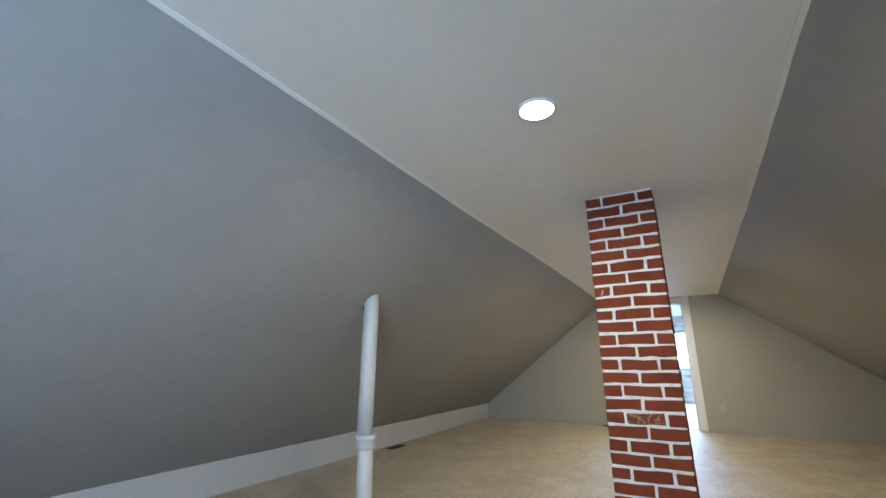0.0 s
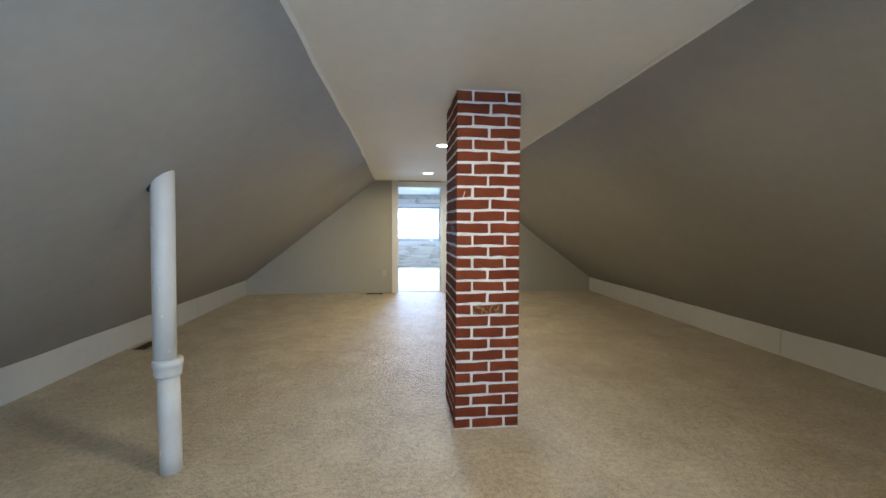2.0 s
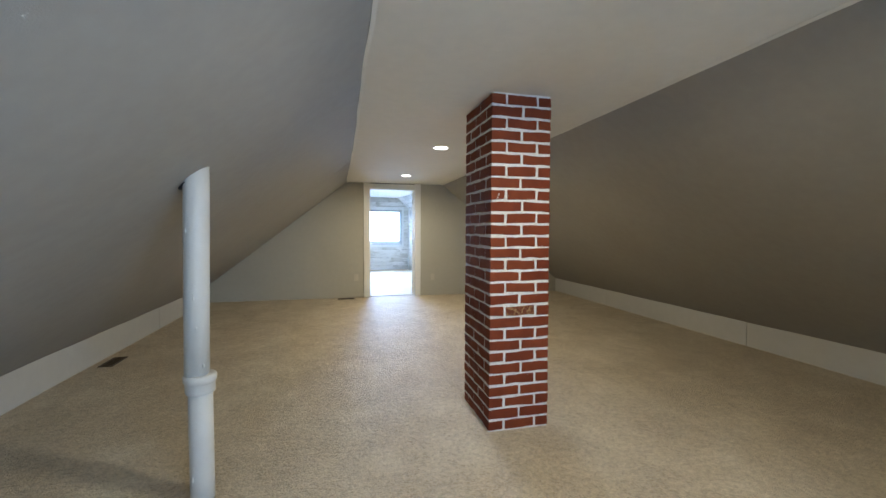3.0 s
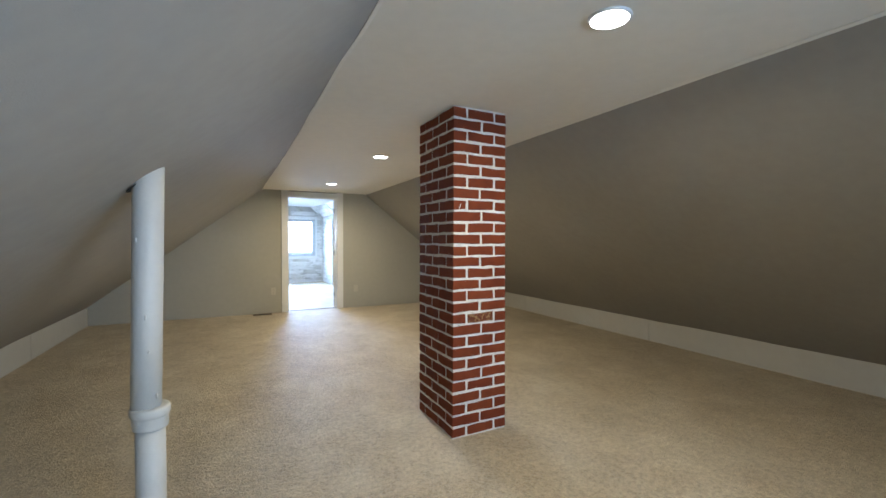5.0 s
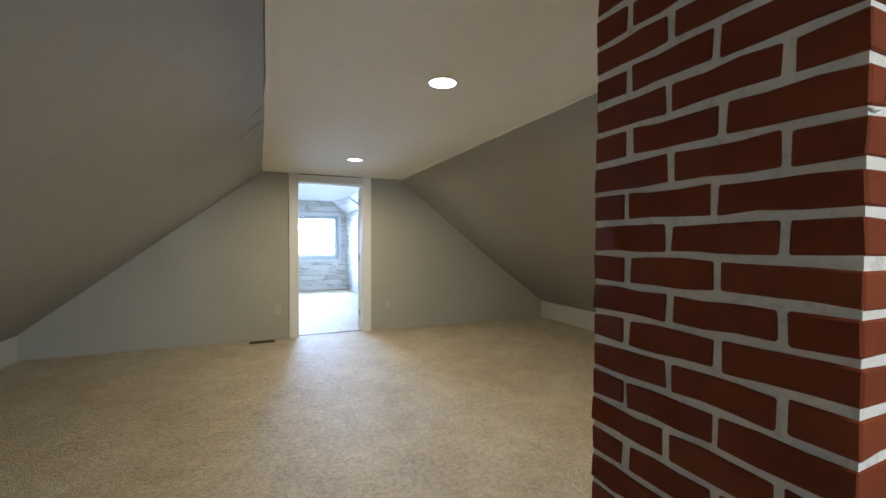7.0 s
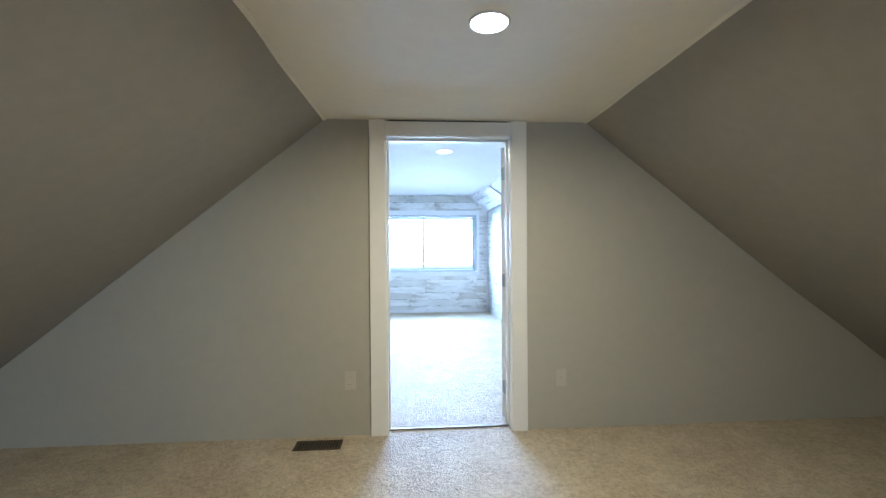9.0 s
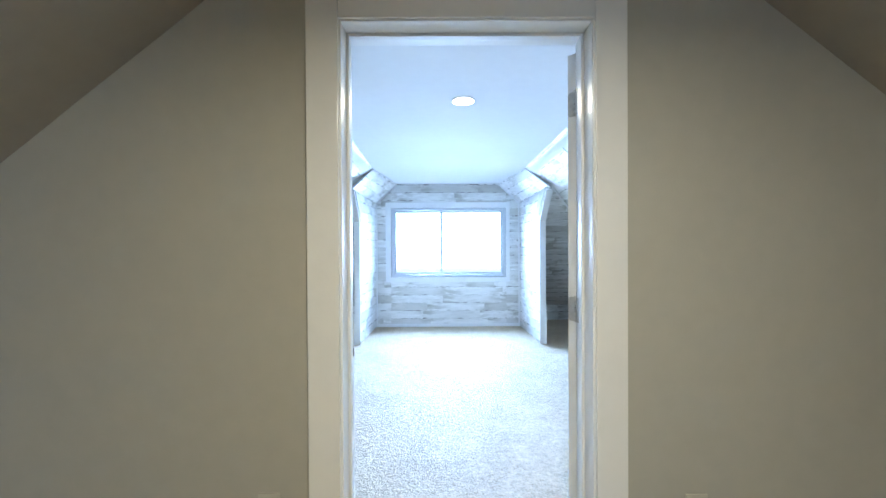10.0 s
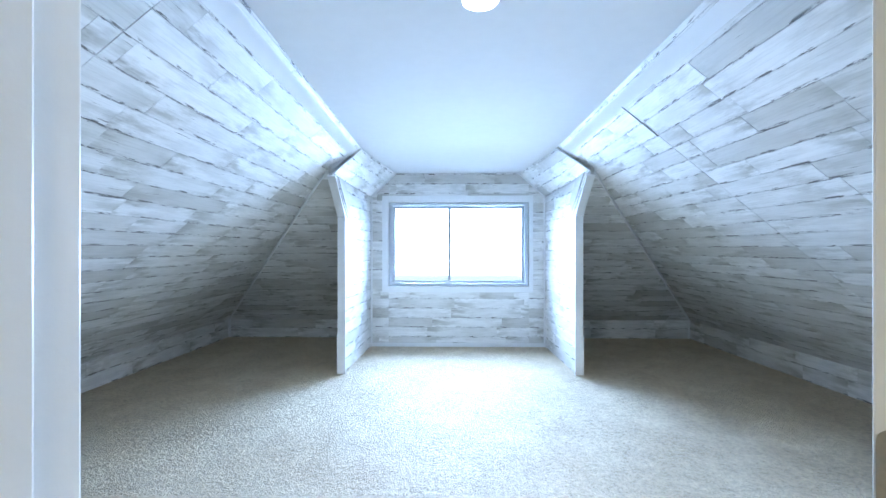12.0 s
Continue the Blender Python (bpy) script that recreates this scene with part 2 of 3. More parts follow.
def floor_surface(u, v):
    x, y = -3.65 + 7.45 * u, -10.75 + 16.75 * v
    return Vector((x, y, wave((x, y, 3), 0.006, 0.9)))


tagged(link("floor", sheet(floor_surface, 60, 130, (0, 0, -0.2)), CARPET, smooth=False),
       "tan cut-pile carpet over the whole attic floor", "floor", kind="structure")


def slope_left(u, v):
    y = BACK + (0 - BACK) * v
    x0, x1 = -3.23 + 0.012 * y, left_edge(y)
    x, z = x0 + (x1 - x0) * u, KNEE + (TOP1 - KNEE) * u
    d = wave((u * 2.2, y, 1), 0.020, 0.55) * math.sin(math.pi * min(1, max(0, u))) + wave((x, y, 7), 0.005, 2.2)
    return Vector((x - d * 0.6, y, z + d * 0.8))


def slope_right(u, v):
    y = BACK + (0 - BACK) * v
    x0, x1 = 3.48, right_edge(y)
    x, z = x0 + (x1 - x0) * u, KNEE + (TOP1 - KNEE) * u
    d = wave((u * 2.2, y, 21), 0.020, 0.55) * math.sin(math.pi * min(1, max(0, u))) + wave((x, y, 9), 0.005, 2.2)
    return Vector((x + d * 0.6, y, z + d * 0.8))


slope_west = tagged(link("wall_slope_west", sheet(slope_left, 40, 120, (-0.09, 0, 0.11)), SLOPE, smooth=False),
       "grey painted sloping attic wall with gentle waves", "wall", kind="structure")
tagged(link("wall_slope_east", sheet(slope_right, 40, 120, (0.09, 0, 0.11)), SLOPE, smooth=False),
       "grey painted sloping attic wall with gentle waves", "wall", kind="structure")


def crease(wall, surface, p, q, wide, high):
    """A soft raised fold in the wall's skin from p to q, both as (u, y) on the surface."""
    def f(s, w):
        u, y = p[0] + (q[0] - p[0]) * s, p[1] + (q[1] - p[1]) * s + (w - 0.5) * wide
        y += wave((s * 3, 5, 1), 0.012, 1.0)
        at = surface(u, (y - BACK) / -BACK)
        lift = high * math.sin(math.pi * min(1, s * 1.6 + 0.25)) ** 0.5 * math.sin(math.pi * w) ** 2 if s < 0.47 else high * (1 - s) / 0.53 * math.sin(math.pi * w) ** 2
        side = 1 if at.x < 0 else -1
        return at + Vector((0.6 * side, 0, -0.8)) * (lift - 0.0015)
    part("crease", sheet(f, 16, 10, (-0.02, 0, 0.02) if surface is slope_left else (0.02, 0, 0.02)), SLOPE, wall, "", True)


crease(slope_west, slope_left, (0.995, -2.53), (0.90, -2.33), 0.075, 0.014)
crease(slope_west, slope_left, (0.995, -2.86), (0.95, -2.74), 0.060, 0.008)
crease(slope_west, slope_left, (0.990, -2.36), (0.95, -2.22), 0.050, 0.007)


def ceiling_surface(u, v):
    y = BACK + (0 - BACK) * v
    x0, x1 = left_edge(y) - 0.02, right_edge(y) + 0.02
    x = x0 + (x1 - x0) * u
    return Vector((x, y, TOP1 + wave((x, y, 13), 0.006, 0.8)))


tagged(link("ceiling", sheet(ceiling_surface, 16, 90, (0, 0, 0.12)), CEIL),
       "flat warm white painted ceiling between the slopes", "ceiling", kind="structure")

# knee boards along the foot of both slopes
for name, x, lean, s, joints in (("baseboard_west", -3.22, 0.012, -1, (-10.6, -7.9, -1.9, 0.0)), ("baseboard_east", 3.47, 0.0, 1, (-10.6, -6.8, -4.28, -1.75, 0.0))):
    base = tagged(empty(name, x, BACK, 0), "cream painted tall baseboard along the sloping wall", "baseboard", kind="structure")
    for a, b in zip(joints, joints[1:]):
        ya, yb, top = a + 0.002, b - 0.002, KNEE + 0.012
        bm = prism(bmesh.new(), [(x + lean * ya, ya, -0.03), (x + lean * yb, yb, -0.03), (x + lean * yb, yb, top), (x + lean * ya, ya, top)], (0.09 * s, 0, 0))
        bmesh.ops.bevel(bm, geom=bm.edges[:], offset=0.003, segments=2, affect="EDGES")
        ob = part("board", bm, BOARD, base)
        ob.matrix_parent_inverse = base.matrix_basis.inverted()

# wall between the two rooms, with its doorway
DX0, DX1, DTOP = -0.416, 0.438, 2.046
bm = bmesh.new()
prism(bm, [(-3.6, 0, -0.1), (DX0 - 0.015, 0, -0.1), (DX0 - 0.015, 0, 2.36), (-0.86, 0, 2.36), (-3.6, 0, 0.16)], (0, WALL, 0))
prism(bm, [(DX1 + 0.015, 0, -0.1), (3.72, 0, -0.1), (3.72, 0, 0.2), (1.0, 0, 2.36), (DX1 + 0.015, 0, 2.36)], (0, WALL, 0))
prism(bm, [(DX0 - 0.015, 0, DTOP + 0.015), (DX1 + 0.015, 0, DTOP + 0.015), (DX1 + 0.015, 0, 2.36), (DX0 - 0.015, 0, 2.36)], (0, WALL, 0))
tagged(link("wall_partition", bm, ENDWALL), "beige grey painted end wall with a doorway", "wall", kind="structure")

# back wall behind the start of the walk, with a window opening
bm = bmesh.new()
for x0, x1, z0, z1 in ((-3.7, 0.10, -0.1, 2.4), (1.40, 3.8, -0.1, 2.4), (0.10, 1.40, -0.1, 0.80), (0.10, 1.40, 1.80, 2.4)):
    box(bm, x0, x1, BACK - 0.14, BACK, z0, z1)
tagged(link("wall_back", bm, ENDWALL), "beige grey painted wall with a window", "wall", kind="structure")

# white room: slopes, hip, dormer
LT, RT = [(-0.83, 0.0), (-0.93, 3.86)], [(0.965, 0.0), (1.0, 3.86)]
LA, RA = (-3.276, 5.75), (3.355, 5.75)


def west(y, v):
    """Point of the western boarded slope: v from 0 at the knee to 1 at the ceiling."""
    xt, xb = -0.83 - 0.0259 * y, -3.36 + 0.0146 * y
    return Vector((xb + (xt - xb) * v, y, KNEE + (TOP2 - KNEE) * v))


def east(y, v):
    xt, xb = 0.965 + 0.009 * y, 3.50 - 0.0252 * y
    return Vector((xb + (xt - xb) * v, y, KNEE + (TOP2 - KNEE) * v))


LC, RC = (3.66, 0.876), (3.66, 0.884)   # y and v where hip, slope and dormer cheek meet


def solid(name, pts, depth, mat, label, category="wall"):
    return tagged(link(name, prism(bmesh.new(), pts, depth), mat), label, category, kind="structure")


SUB = paint("grey_backing_board", (0.55, 0.55, 0.54), 0.7, 0.1)
WP = [(WALL, 0), (5.75, 0), LC, (3.86, 1), (WALL, 1)]
EP = [(WALL, 0), (5.75, 0), RC, (3.86, 1), (WALL, 1)]
wall_w = solid("wall_planked_west", [west(y, v) + Vector((-0.028, 0, 0.034)) for y, v in WP], (-0.09, 0, 0.11), SUB, "sloping wall clad in whitewashed planks")
wall_e = solid("wall_planked_east", [east(y, v) + Vector((0.028, 0, 0.034)) for y, v in EP], (0.09, 0, 0.11), SUB, "sloping wall clad in whitewashed planks")
CHL, CHR = -1.152, 1.247
lc, rc = west(*LC), east(*RC)
hip_w = solid("wall_hip_west", [(-3.33, 5.77, KNEE + 0.02), (CHL + 0.02, 5.77, KNEE + 0.02), (CHL + 0.02, 3.66, lc.z + 0.05), (lc.x, 3.68, lc.z + 0.04)], (0, 0.09, 0.11), SUB, "sloping hip wall of a nook, clad in whitewashed planks")
hip_e = solid("wall_hip_east", [(3.41, 5.77, KNEE + 0.02), (CHR - 0.02, 5.77, KNEE + 0.02), (CHR - 0.02, 3.66, rc.z + 0.05), (rc.x, 3.68, rc.z + 0.04)], (0, 0.09, 0.11), SUB, "sloping hip wall of a nook, clad in whitewashed planks")
bm = boxed(-1.02, 1.12, WALL, 5.4, TOP2, TOP2 + 0.1)
tagged(link("ceiling", bm, WHITECEIL), "flat smooth white painted ceiling", "ceiling", kind="structure")

YW = 5.21
WX0, WX1, WZ0, WZ1 = -0.86, 0.972, 0.785, 1.885
bm = bmesh.new()
for x0, x1, z0, z1 in ((-1.2, WX0, -0.1, 2.35), (WX1, 1.3, -0.1, 2.35), (WX0, WX1, -0.1, WZ0), (WX0, WX1, WZ1, 2.35)):
    box(bm, x0, x1, YW, YW + 0.12, z0, z1)
wall_win = tagged(link("wall_window", bm, SUB), "dormer window wall clad in whitewashed planks", "wall", kind="structure")

# dormer cheeks
cheeks = []
for name, x, s, c in (("wall_cheek_west", CHL, -1, lc), ("wall_cheek_east", CHR, 1, rc)):
    o = x + 0.003 * s
    pts = [(o, 4.0, -0.05), (o, YW, -0.05), (o, YW, 2.06), (o, 3.62, 2.06), (o, 3.62, 1.985), (o, 4.0, 1.615)]
    cheeks.append(solid(name, pts, (0.03 * s, 0, 0), SUB, "dormer side wall clad in whitewashed planks"))
soffits = []
for name, a, b, c, d in (("wall_haunch_west", (CHL, 3.62, 1.985), (-0.93, 3.86, TOP2), (-0.768, YW, TOP2), (-1.104, YW, 1.963)),
                         ("wall_haunch_east", (CHR, 3.62, 2.01), (1.0, 3.86, TOP2), (0.838, YW, TOP2), (1.191, YW, 1.963))):
    soffits.append((solid(name, [Vector(p) + Vector((0, 0, 0.03)) for p in (a, b, c, d)], (0, 0, 0.1), SUB, "sloping dormer haunch clad in whitewashed planks"), a, b, c, d))

# knee boards of the white room
knees = []
for name, pts, dep in (("baseboard_planked_west", [(-3.36, WALL, -0.05), (-3.276, 5.75, -0.05), (-3.276, 5.75, KNEE), (-3.36, WALL, KNEE)], (-0.08, 0, 0)),
                       ("baseboard_planked_east", [(3.50, WALL, -0.05), (3.355, 5.75, -0.05), (3.355, 5.75, KNEE), (3.50, WALL, KNEE)], (0.08, 0, 0)),
                       ("baseboard_hip_west", [(-3.3, 5.75, -0.05), (-1.1, 5.75, -0.05), (-1.1, 5.75, KNEE), (-3.3, 5.75, KNEE)], (0, 0.08, 0)),
                       ("baseboard_hip_east", [(1.2, 5.75, -0.05), (3.4, 5.75, -0.05), (3.4, 5.75, KNEE), (1.2, 5.75, KNEE)], (0, 0.08, 0))):
    knees.append(solid(name, pts, dep, SUB, "tall whitewashed plank baseboard at the foot of the slope", "baseboard"))


# ---- doorway ----
door_trim = tagged(empty("door_frame", 0, 0, 0), "white glossy painted door casing and jambs", "door frame", kind="structure")
part("casing", boxed(-0.532, DX0 - 0.008, -0.020, 0.0, -0.01, 2.158, bevel=0.003), TRIM, door_trim)
part("casing", boxed(DX1 + 0.008, 0.553, -0.020, 0.0, -0.01, 2.158, bevel=0.003), TRIM, door_trim)
part("head_casing", boxed(DX0 - 0.007, DX1 + 0.007, -0.019, 0.0, DTOP + 0.006, 2.146, bevel=0.003), TRIM, door_trim)
part("jamb", boxed(DX0 - 0.014, DX0, -0.006, WALL + 0.004, -0.01, DTOP + 0.014, bevel=0.003), TRIM, door_trim)
part("jamb", boxed(DX1, DX1 + 0.014, -0.006, WALL + 0.004, -0.01, DTOP + 0.014, bevel=0.003), TRIM, door_trim)
part("head_jamb", boxed(DX0, DX1, -0.006, WALL + 0.004, DTOP, DTOP + 0.014, bevel=0.002), TRIM, door_trim)
part("door_stop", boxed(DX0, DX0 + 0.011, 0.074, 0.110, 0.0, DTOP, bevel=0.003), TRIM, door_trim)
part("door_stop", boxed(DX1 - 0.011, DX1, 0.074, 0.110, 0.0, DTOP, bevel=0.003), TRIM, door_trim)
part("door_stop", boxed(DX0 + 0.011, DX1 - 0.011, 0.074, 0.110, DTOP - 0.011, DTOP, bevel=0.003), TRIM, door_trim)
part("bead", boxed(DX1 + 0.0015, DX1 + 0.0085, -0.014, -0.006, 1.07, DTOP, bevel=0.003), TRIM, door_trim)
strike = part("strike_plate", boxed(DX0, DX0 + 0.003, 0.116, 0.144, 0.855, 0.913, bevel=0.001), GUNMETAL, door_trim, "dark metal strike plate")
part("latch_hole", boxed(DX0 + 0.0028, DX0 + 0.0034, 0.122, 0.136, 0.872, 0.896), DARK, strike)
part("strike_lip", boxed(DX0, DX0 + 0.006, 0.144, 0.152, 0.868, 0.900, bevel=0.002), GUNMETAL, strike)
for z in (0.862, 0.906):
    part("screw", boxed(DX0 + 0.0028, DX0 + 0.0042, 0.127, 0.133, z - 0.003, z + 0.003, bevel=0.0008), NICKEL, strike)
# shadow in the gap over the head casing, put in as a near-black strip
part("gap_shadow_strip", boxed(DX0 + 0.02, DX1 - 0.02, -0.006, -0.001, 2.147, 2.157), DARK, door_trim, "dark strip standing in for the shadow in the gap above the head casing")

# same for the shadow line left of the casing: a thin dark bar
part("gap_shadow_strip", boxed(-0.5355, -0.5322, -0.004, -0.0005, 0.0, 2.10), DARK, door_trim, "dark strip standing in for the shadow in the gap beside the casing")
part("threshold", boxed(DX0, DX1, 0.060, 0.085, -0.004, 0.009, bevel=0.004), BROWN, door_trim, "dark carpet edge strip in the doorway")

# open door leaf
leaf = tagged(empty("door_1", 0.447, WALL + 0.006, 0.0), "white painted door standing wide open against the slope", "door", kind="structure")
leaf.rotation_euler = (0, 0, radians(-140))
part("panel", boxed(-0.815, 0.0, -0.045, 0.0, 0.015, 2.022, bevel=0.003), TRIM, leaf)
for sx0, sx1 in ((-0.70, -0.45), (-0.36, -0.11)):
    for sz0, sz1 in ((0.25, 0.85), (1.0, 1.85)):
        part("moulding", boxed(sx0, sx1, -0.050, -0.044, sz0, sz1, bevel=0.002), TRIM, leaf)
        part("moulding", boxed(sx0, sx1, -0.001, 0.005, sz0, sz1, bevel=0.002), TRIM, leaf)
knob = part("knob", lathe(bmesh.new(), [(0.012, 0.0), (0.012, 0.03), (0.026, 0.04), (0.028, 0.055), (0.018, 0.066)]), NICKEL, leaf, "satin nickel knob", True)
knob.matrix_basis = pose(-0.75, 0.0, 0.935, -90, 0, 0)


def hinge_plate(x0, x1, y0, y1, z, free):
    """A hinge leaf 94 mm high with two rounded corners on its free edge."""
    pts, r = [], 0.014
    s = 1 if free > (y0 + y1) / 2 else -1
    near = y0 if s > 0 else y1
    pts += [(x0, near, z - 0.047)]
    for k in range(6):
        a = math.pi / 2 * k / 5
        pts.append((x0, free - s * r + s * r * math.sin(a), z - 0.047 + r - r * math.cos(a)))
    for k in range(6):
        a = math.pi / 2 * k / 5
        pts.append((x0, free - s * r + s * r * math.cos(a), z + 0.047 - r + r * math.sin(a)))
    pts += [(x0, near, z + 0.047)]
    return prism(bmesh.new(), pts, (x1 - x0, 0, 0))


def screws(parent, x, y, z, s):
    """Three countersunk screw heads, their middle one nearer the barrel."""
    for dy, dz in ((0.0, 0.033), (0.010, 0.0), (0.0, -0.033)):
        ob = part("screw", lathe(bmesh.new(), [(0.0040, -0.0006), (0.0040, 0.0004), (0.0022, -0.0001)], 12), NICKEL, parent)
        ob.matrix_basis = pose(x, y + dy * s, z + dz, 0, 90, 0)


for z in (1.827, 1.036, 0.245):
    h = part("hinge", hinge_plate(0.0, 0.0025, -0.042, -0.001, z, -0.042), NICKEL, leaf, "satin nickel hinge leaf")
    screws(h, 0.0027, -0.030, z, 1)
    for k in range(5):
        z0 = z - 0.047 + k * 0.0188
        part("knuckle", cylinder(bmesh.new(), 0.0066, 0.0066, z0 + 0.0005, z0 + 0.0183, 16, 0.0063, -0.0073), NICKEL, h, "", True)
    part("hinge_pin", lathe(bmesh.new(), [(0.0030, z - 0.049), (0.0030, z + 0.047), (0.0058, z + 0.0475), (0.0052, z + 0.0515)], 16, 0.0063, -0.0073), NICKEL, h, "", True)
    h = part("hinge_leaf", hinge_plate(DX1 - 0.0025, DX1, WALL - 0.042, WALL + 0.003, z, WALL - 0.042), NICKEL, door_trim, "satin nickel hinge leaf")
    screws(h, DX1 - 0.0027, WALL - 0.030, z, 1)


# ---- chimney ----
CX0, CX1, CY0, CY1 = -0.070, 0.342, -5.487, -4.955
COURSES = 29
STEP = TOP1 / COURSES
chimney = tagged(empty("chimney", (CX0 + CX1) / 2, (CY0 + CY1) / 2, 0), "red painted brick chimney with white mortar joints", "chimney")
back_to_world = chimney.matrix_basis.inverted()
bm = boxed(CX0 + 0.004, CX1 - 0.004, CY0 + 0.004, CY1 - 0.004, -0.02, TOP1 + 0.01)
for v in bm.verts:
    v.co.x = CX0 + (v.co.x - CX0) * (1.012 if v.co.z < 1 else 0.982)
part("mortar", bm, MORTAR, chimney, "white painted mortar core").matrix_parent_inverse = back_to_world

rng = random.Random(5)


def taper(z):
    """The stack narrows a little towards the ceiling."""
    return 1.012 - 0.030 * z / TOP1



def brick(x0, x1, y0, y1, z0, z1, mat):
    """One hand-laid brick: uneven edges, chipped corners."""
    bm = bmesh.new()
    bmesh.ops.create_cube(bm, size=1.0)
    long = 0 if x1 - x0 > y1 - y0 else 1
    cuts = [e for e in bm.edges if abs((e.verts[0].co - e.verts[1].co)[long]) > 0.5]
    bmesh.ops.subdivide_edges(bm, edges=cuts, cuts=2)
    lean = rng.uniform(-0.0025, 0.0025)
    for v in bm.verts:
        j = [rng.uniform(-1, 1) for _ in range(3)]
        v.co = Vector((x0 + (v.co.x + 0.5) * (x1 - x0) + j[0] * 0.0030, y0 + (v.co.y + 0.5) * (y1 - y0) + j[1] * 0.0026, z0 + (v.co.z + 0.5) * (z1 - z0) + j[2] * 0.0034 + v.co[long] * lean))
        v.co.x = CX0 + (v.co.x - CX0) * taper(v.co.z)
    corners = [e for e in bm.edges if e.calc_face_angle(0) > 0.9]
    bmesh.ops.bevel(bm, geom=corners, offset=rng.uniform(0.002, 0.0045), segments=1, affect="EDGES")
    part("brick", bm, mat, chimney).matrix_parent_inverse = back_to_world


W, J = 0.096, 0.015
for n in range(COURSES):
    z0 = TOP1 - (n + 1) * STEP + 0.0085
    z1 = TOP1 - n * STEP - 0.0075 + 0.001
    e = lambda: rng.uniform(-0.008, 0.008)
    if n % 2 == 0:
        for xa, xb in ((CX0, CX0 + W), (CX1 - W + 0.008, CX1)):
            m1, m2 = CY0 + 0.210 + e(), CY0 + 0.420 + e()
            brick(xa, xb, CY0, m1, z0, z1, BRICK)
            brick(xa, xb, m1 + J, m2, z0, z1, BRICK)
        brick(CX0 + W + J, CX1 - W + 0.008 - J, CY0, CY0 + W, z0, z1, WORN if n == 18 else BRICK)
        m = (CX0 + CX1) / 2 + e()
        brick(CX0, m - J / 2, CY1 - W, CY1, z0, z1, BRICK)
        brick(m + J / 2, CX1, CY1 - W, CY1, z0, z1, BRICK)
    else:
        m = (CX0 + CX1) / 2 + 0.004 + e()
        brick(CX0, m - J / 2, CY0, CY0 + W, z0, z1, BRICK)
        brick(m + J / 2, CX1, CY0, CY0 + W, z0, z1, BRICK)
        for xa, xb in ((CX0, CX0 + W), (CX1 - W, CX1)):
            m1 = CY0 + W + J + 0.200 + e()
            brick(xa, xb, CY0 + W + J, m1, z0, z1, BRICK)
            brick(xa, xb, m1 + J, CY1, z0, z1, BRICK)
        brick(CX0 + W + J, CX1 - W - J, CY1 - W, CY1, z0, z1, BRICK)


bm = bmesh.new()
strip(bm, (-0.030, CY0 - 0.0015, 1.497), (-0.016, CY0 - 0.0015, 1.533), (0.004, 0, 0), (0, -0.001, 0))
part("scratch", bm, MORTAR, chimney, "pale scratch in the paint").matrix_parent_inverse = back_to_world
lump = random.Random(9)
for k in range(26):
    bm = bmesh.new()
    along = lump.random()
    px, py = ((CX0 + along * (CX1 - CX0), CY0 + 0.002) if k % 2 else (CX0 + 0.002, CY0 + along * (CY1 - CY0)))
    pz = (0.004 if k < 9 else TOP1 - lump.randint(1, 28) * STEP)
    bmesh.ops.create_icosphere(bm, subdivisions=1, radius=1.0, matrix=pose(px, py, pz) @ Matrix.Diagonal((lump.uniform(0.008, 0.022), lump.uniform(0.004, 0.006), lump.uniform(0.004, 0.008), 1)) if k % 2
                               else pose(px, py, pz) @ Matrix.Diagonal((lump.uniform(0.004, 0.006), lump.uniform(0.008, 0.022), lump.uniform(0.004, 0.008), 1)))
    part("mortar_lump", bm, MORTAR, chimney, "", True).matrix_parent_inverse = back_to_world


# ---- vent pipe ----
pipe = tagged(empty("vent_pipe", -1.646, -5.77, 0), "white painted cast iron vent pipe with a hub joint", "pipe")
bm = lathe(bmesh.new(), [(0.054, -0.02), (0.053, 0.10), (0.054, 0.3), (0.053, 0.53)], 40)
part("lower_pipe", bm, PIPE, pipe, "", True)
bm = lathe(bmesh.new(), [(0.055, 0.522), (0.064, 0.525), (0.065, 0.531), (0.065, 0.570), (0.068, 0.574), (0.072, 0.581), (0.072, 0.604), (0.068, 0.611), (0.055, 0.613)], 40)
part("hub", bm, PIPE, pipe, "rounded hub collar with a bead", True)
bm = lathe(bmesh.new(), [(0.0545, 0.59), (0.0545, 1.0), (0.055, 1.4), (0.0545, 1.72)], 40)
up = part("upper_pipe", bm, PIPE, pipe, "", True)
up.matrix_basis = Matrix.Shear("XY", 4, (0.036, 0.0)) @ Matrix.Translation((-0.024, 0, 0))


u0 = (-1.668 - slope_left(0, 0.456).x) / (slope_left(1, 0.456).x - slope_left(0, 0.456).x)
at = slope_left(u0, 0.456)
down = (slope_left(1, 0.456) - slope_left(0, 0.456)).normalized()
inward = Vector((down.z, 0, -down.x))
bm = bmesh.new()
prism(bm, [at + inward * 0.006 + down * (0.066 * math.cos(k * math.tau / 24)) + Vector((0, 0.049 * math.sin(k * math.tau / 24), 0)) for k in range(24)], inward * 0.004)
part("opening", bm, DARK, pipe, "dark gap where the pipe enters the slope").matrix_parent_inverse = pipe.matrix_basis.inverted()
rngp = random.Random(3)
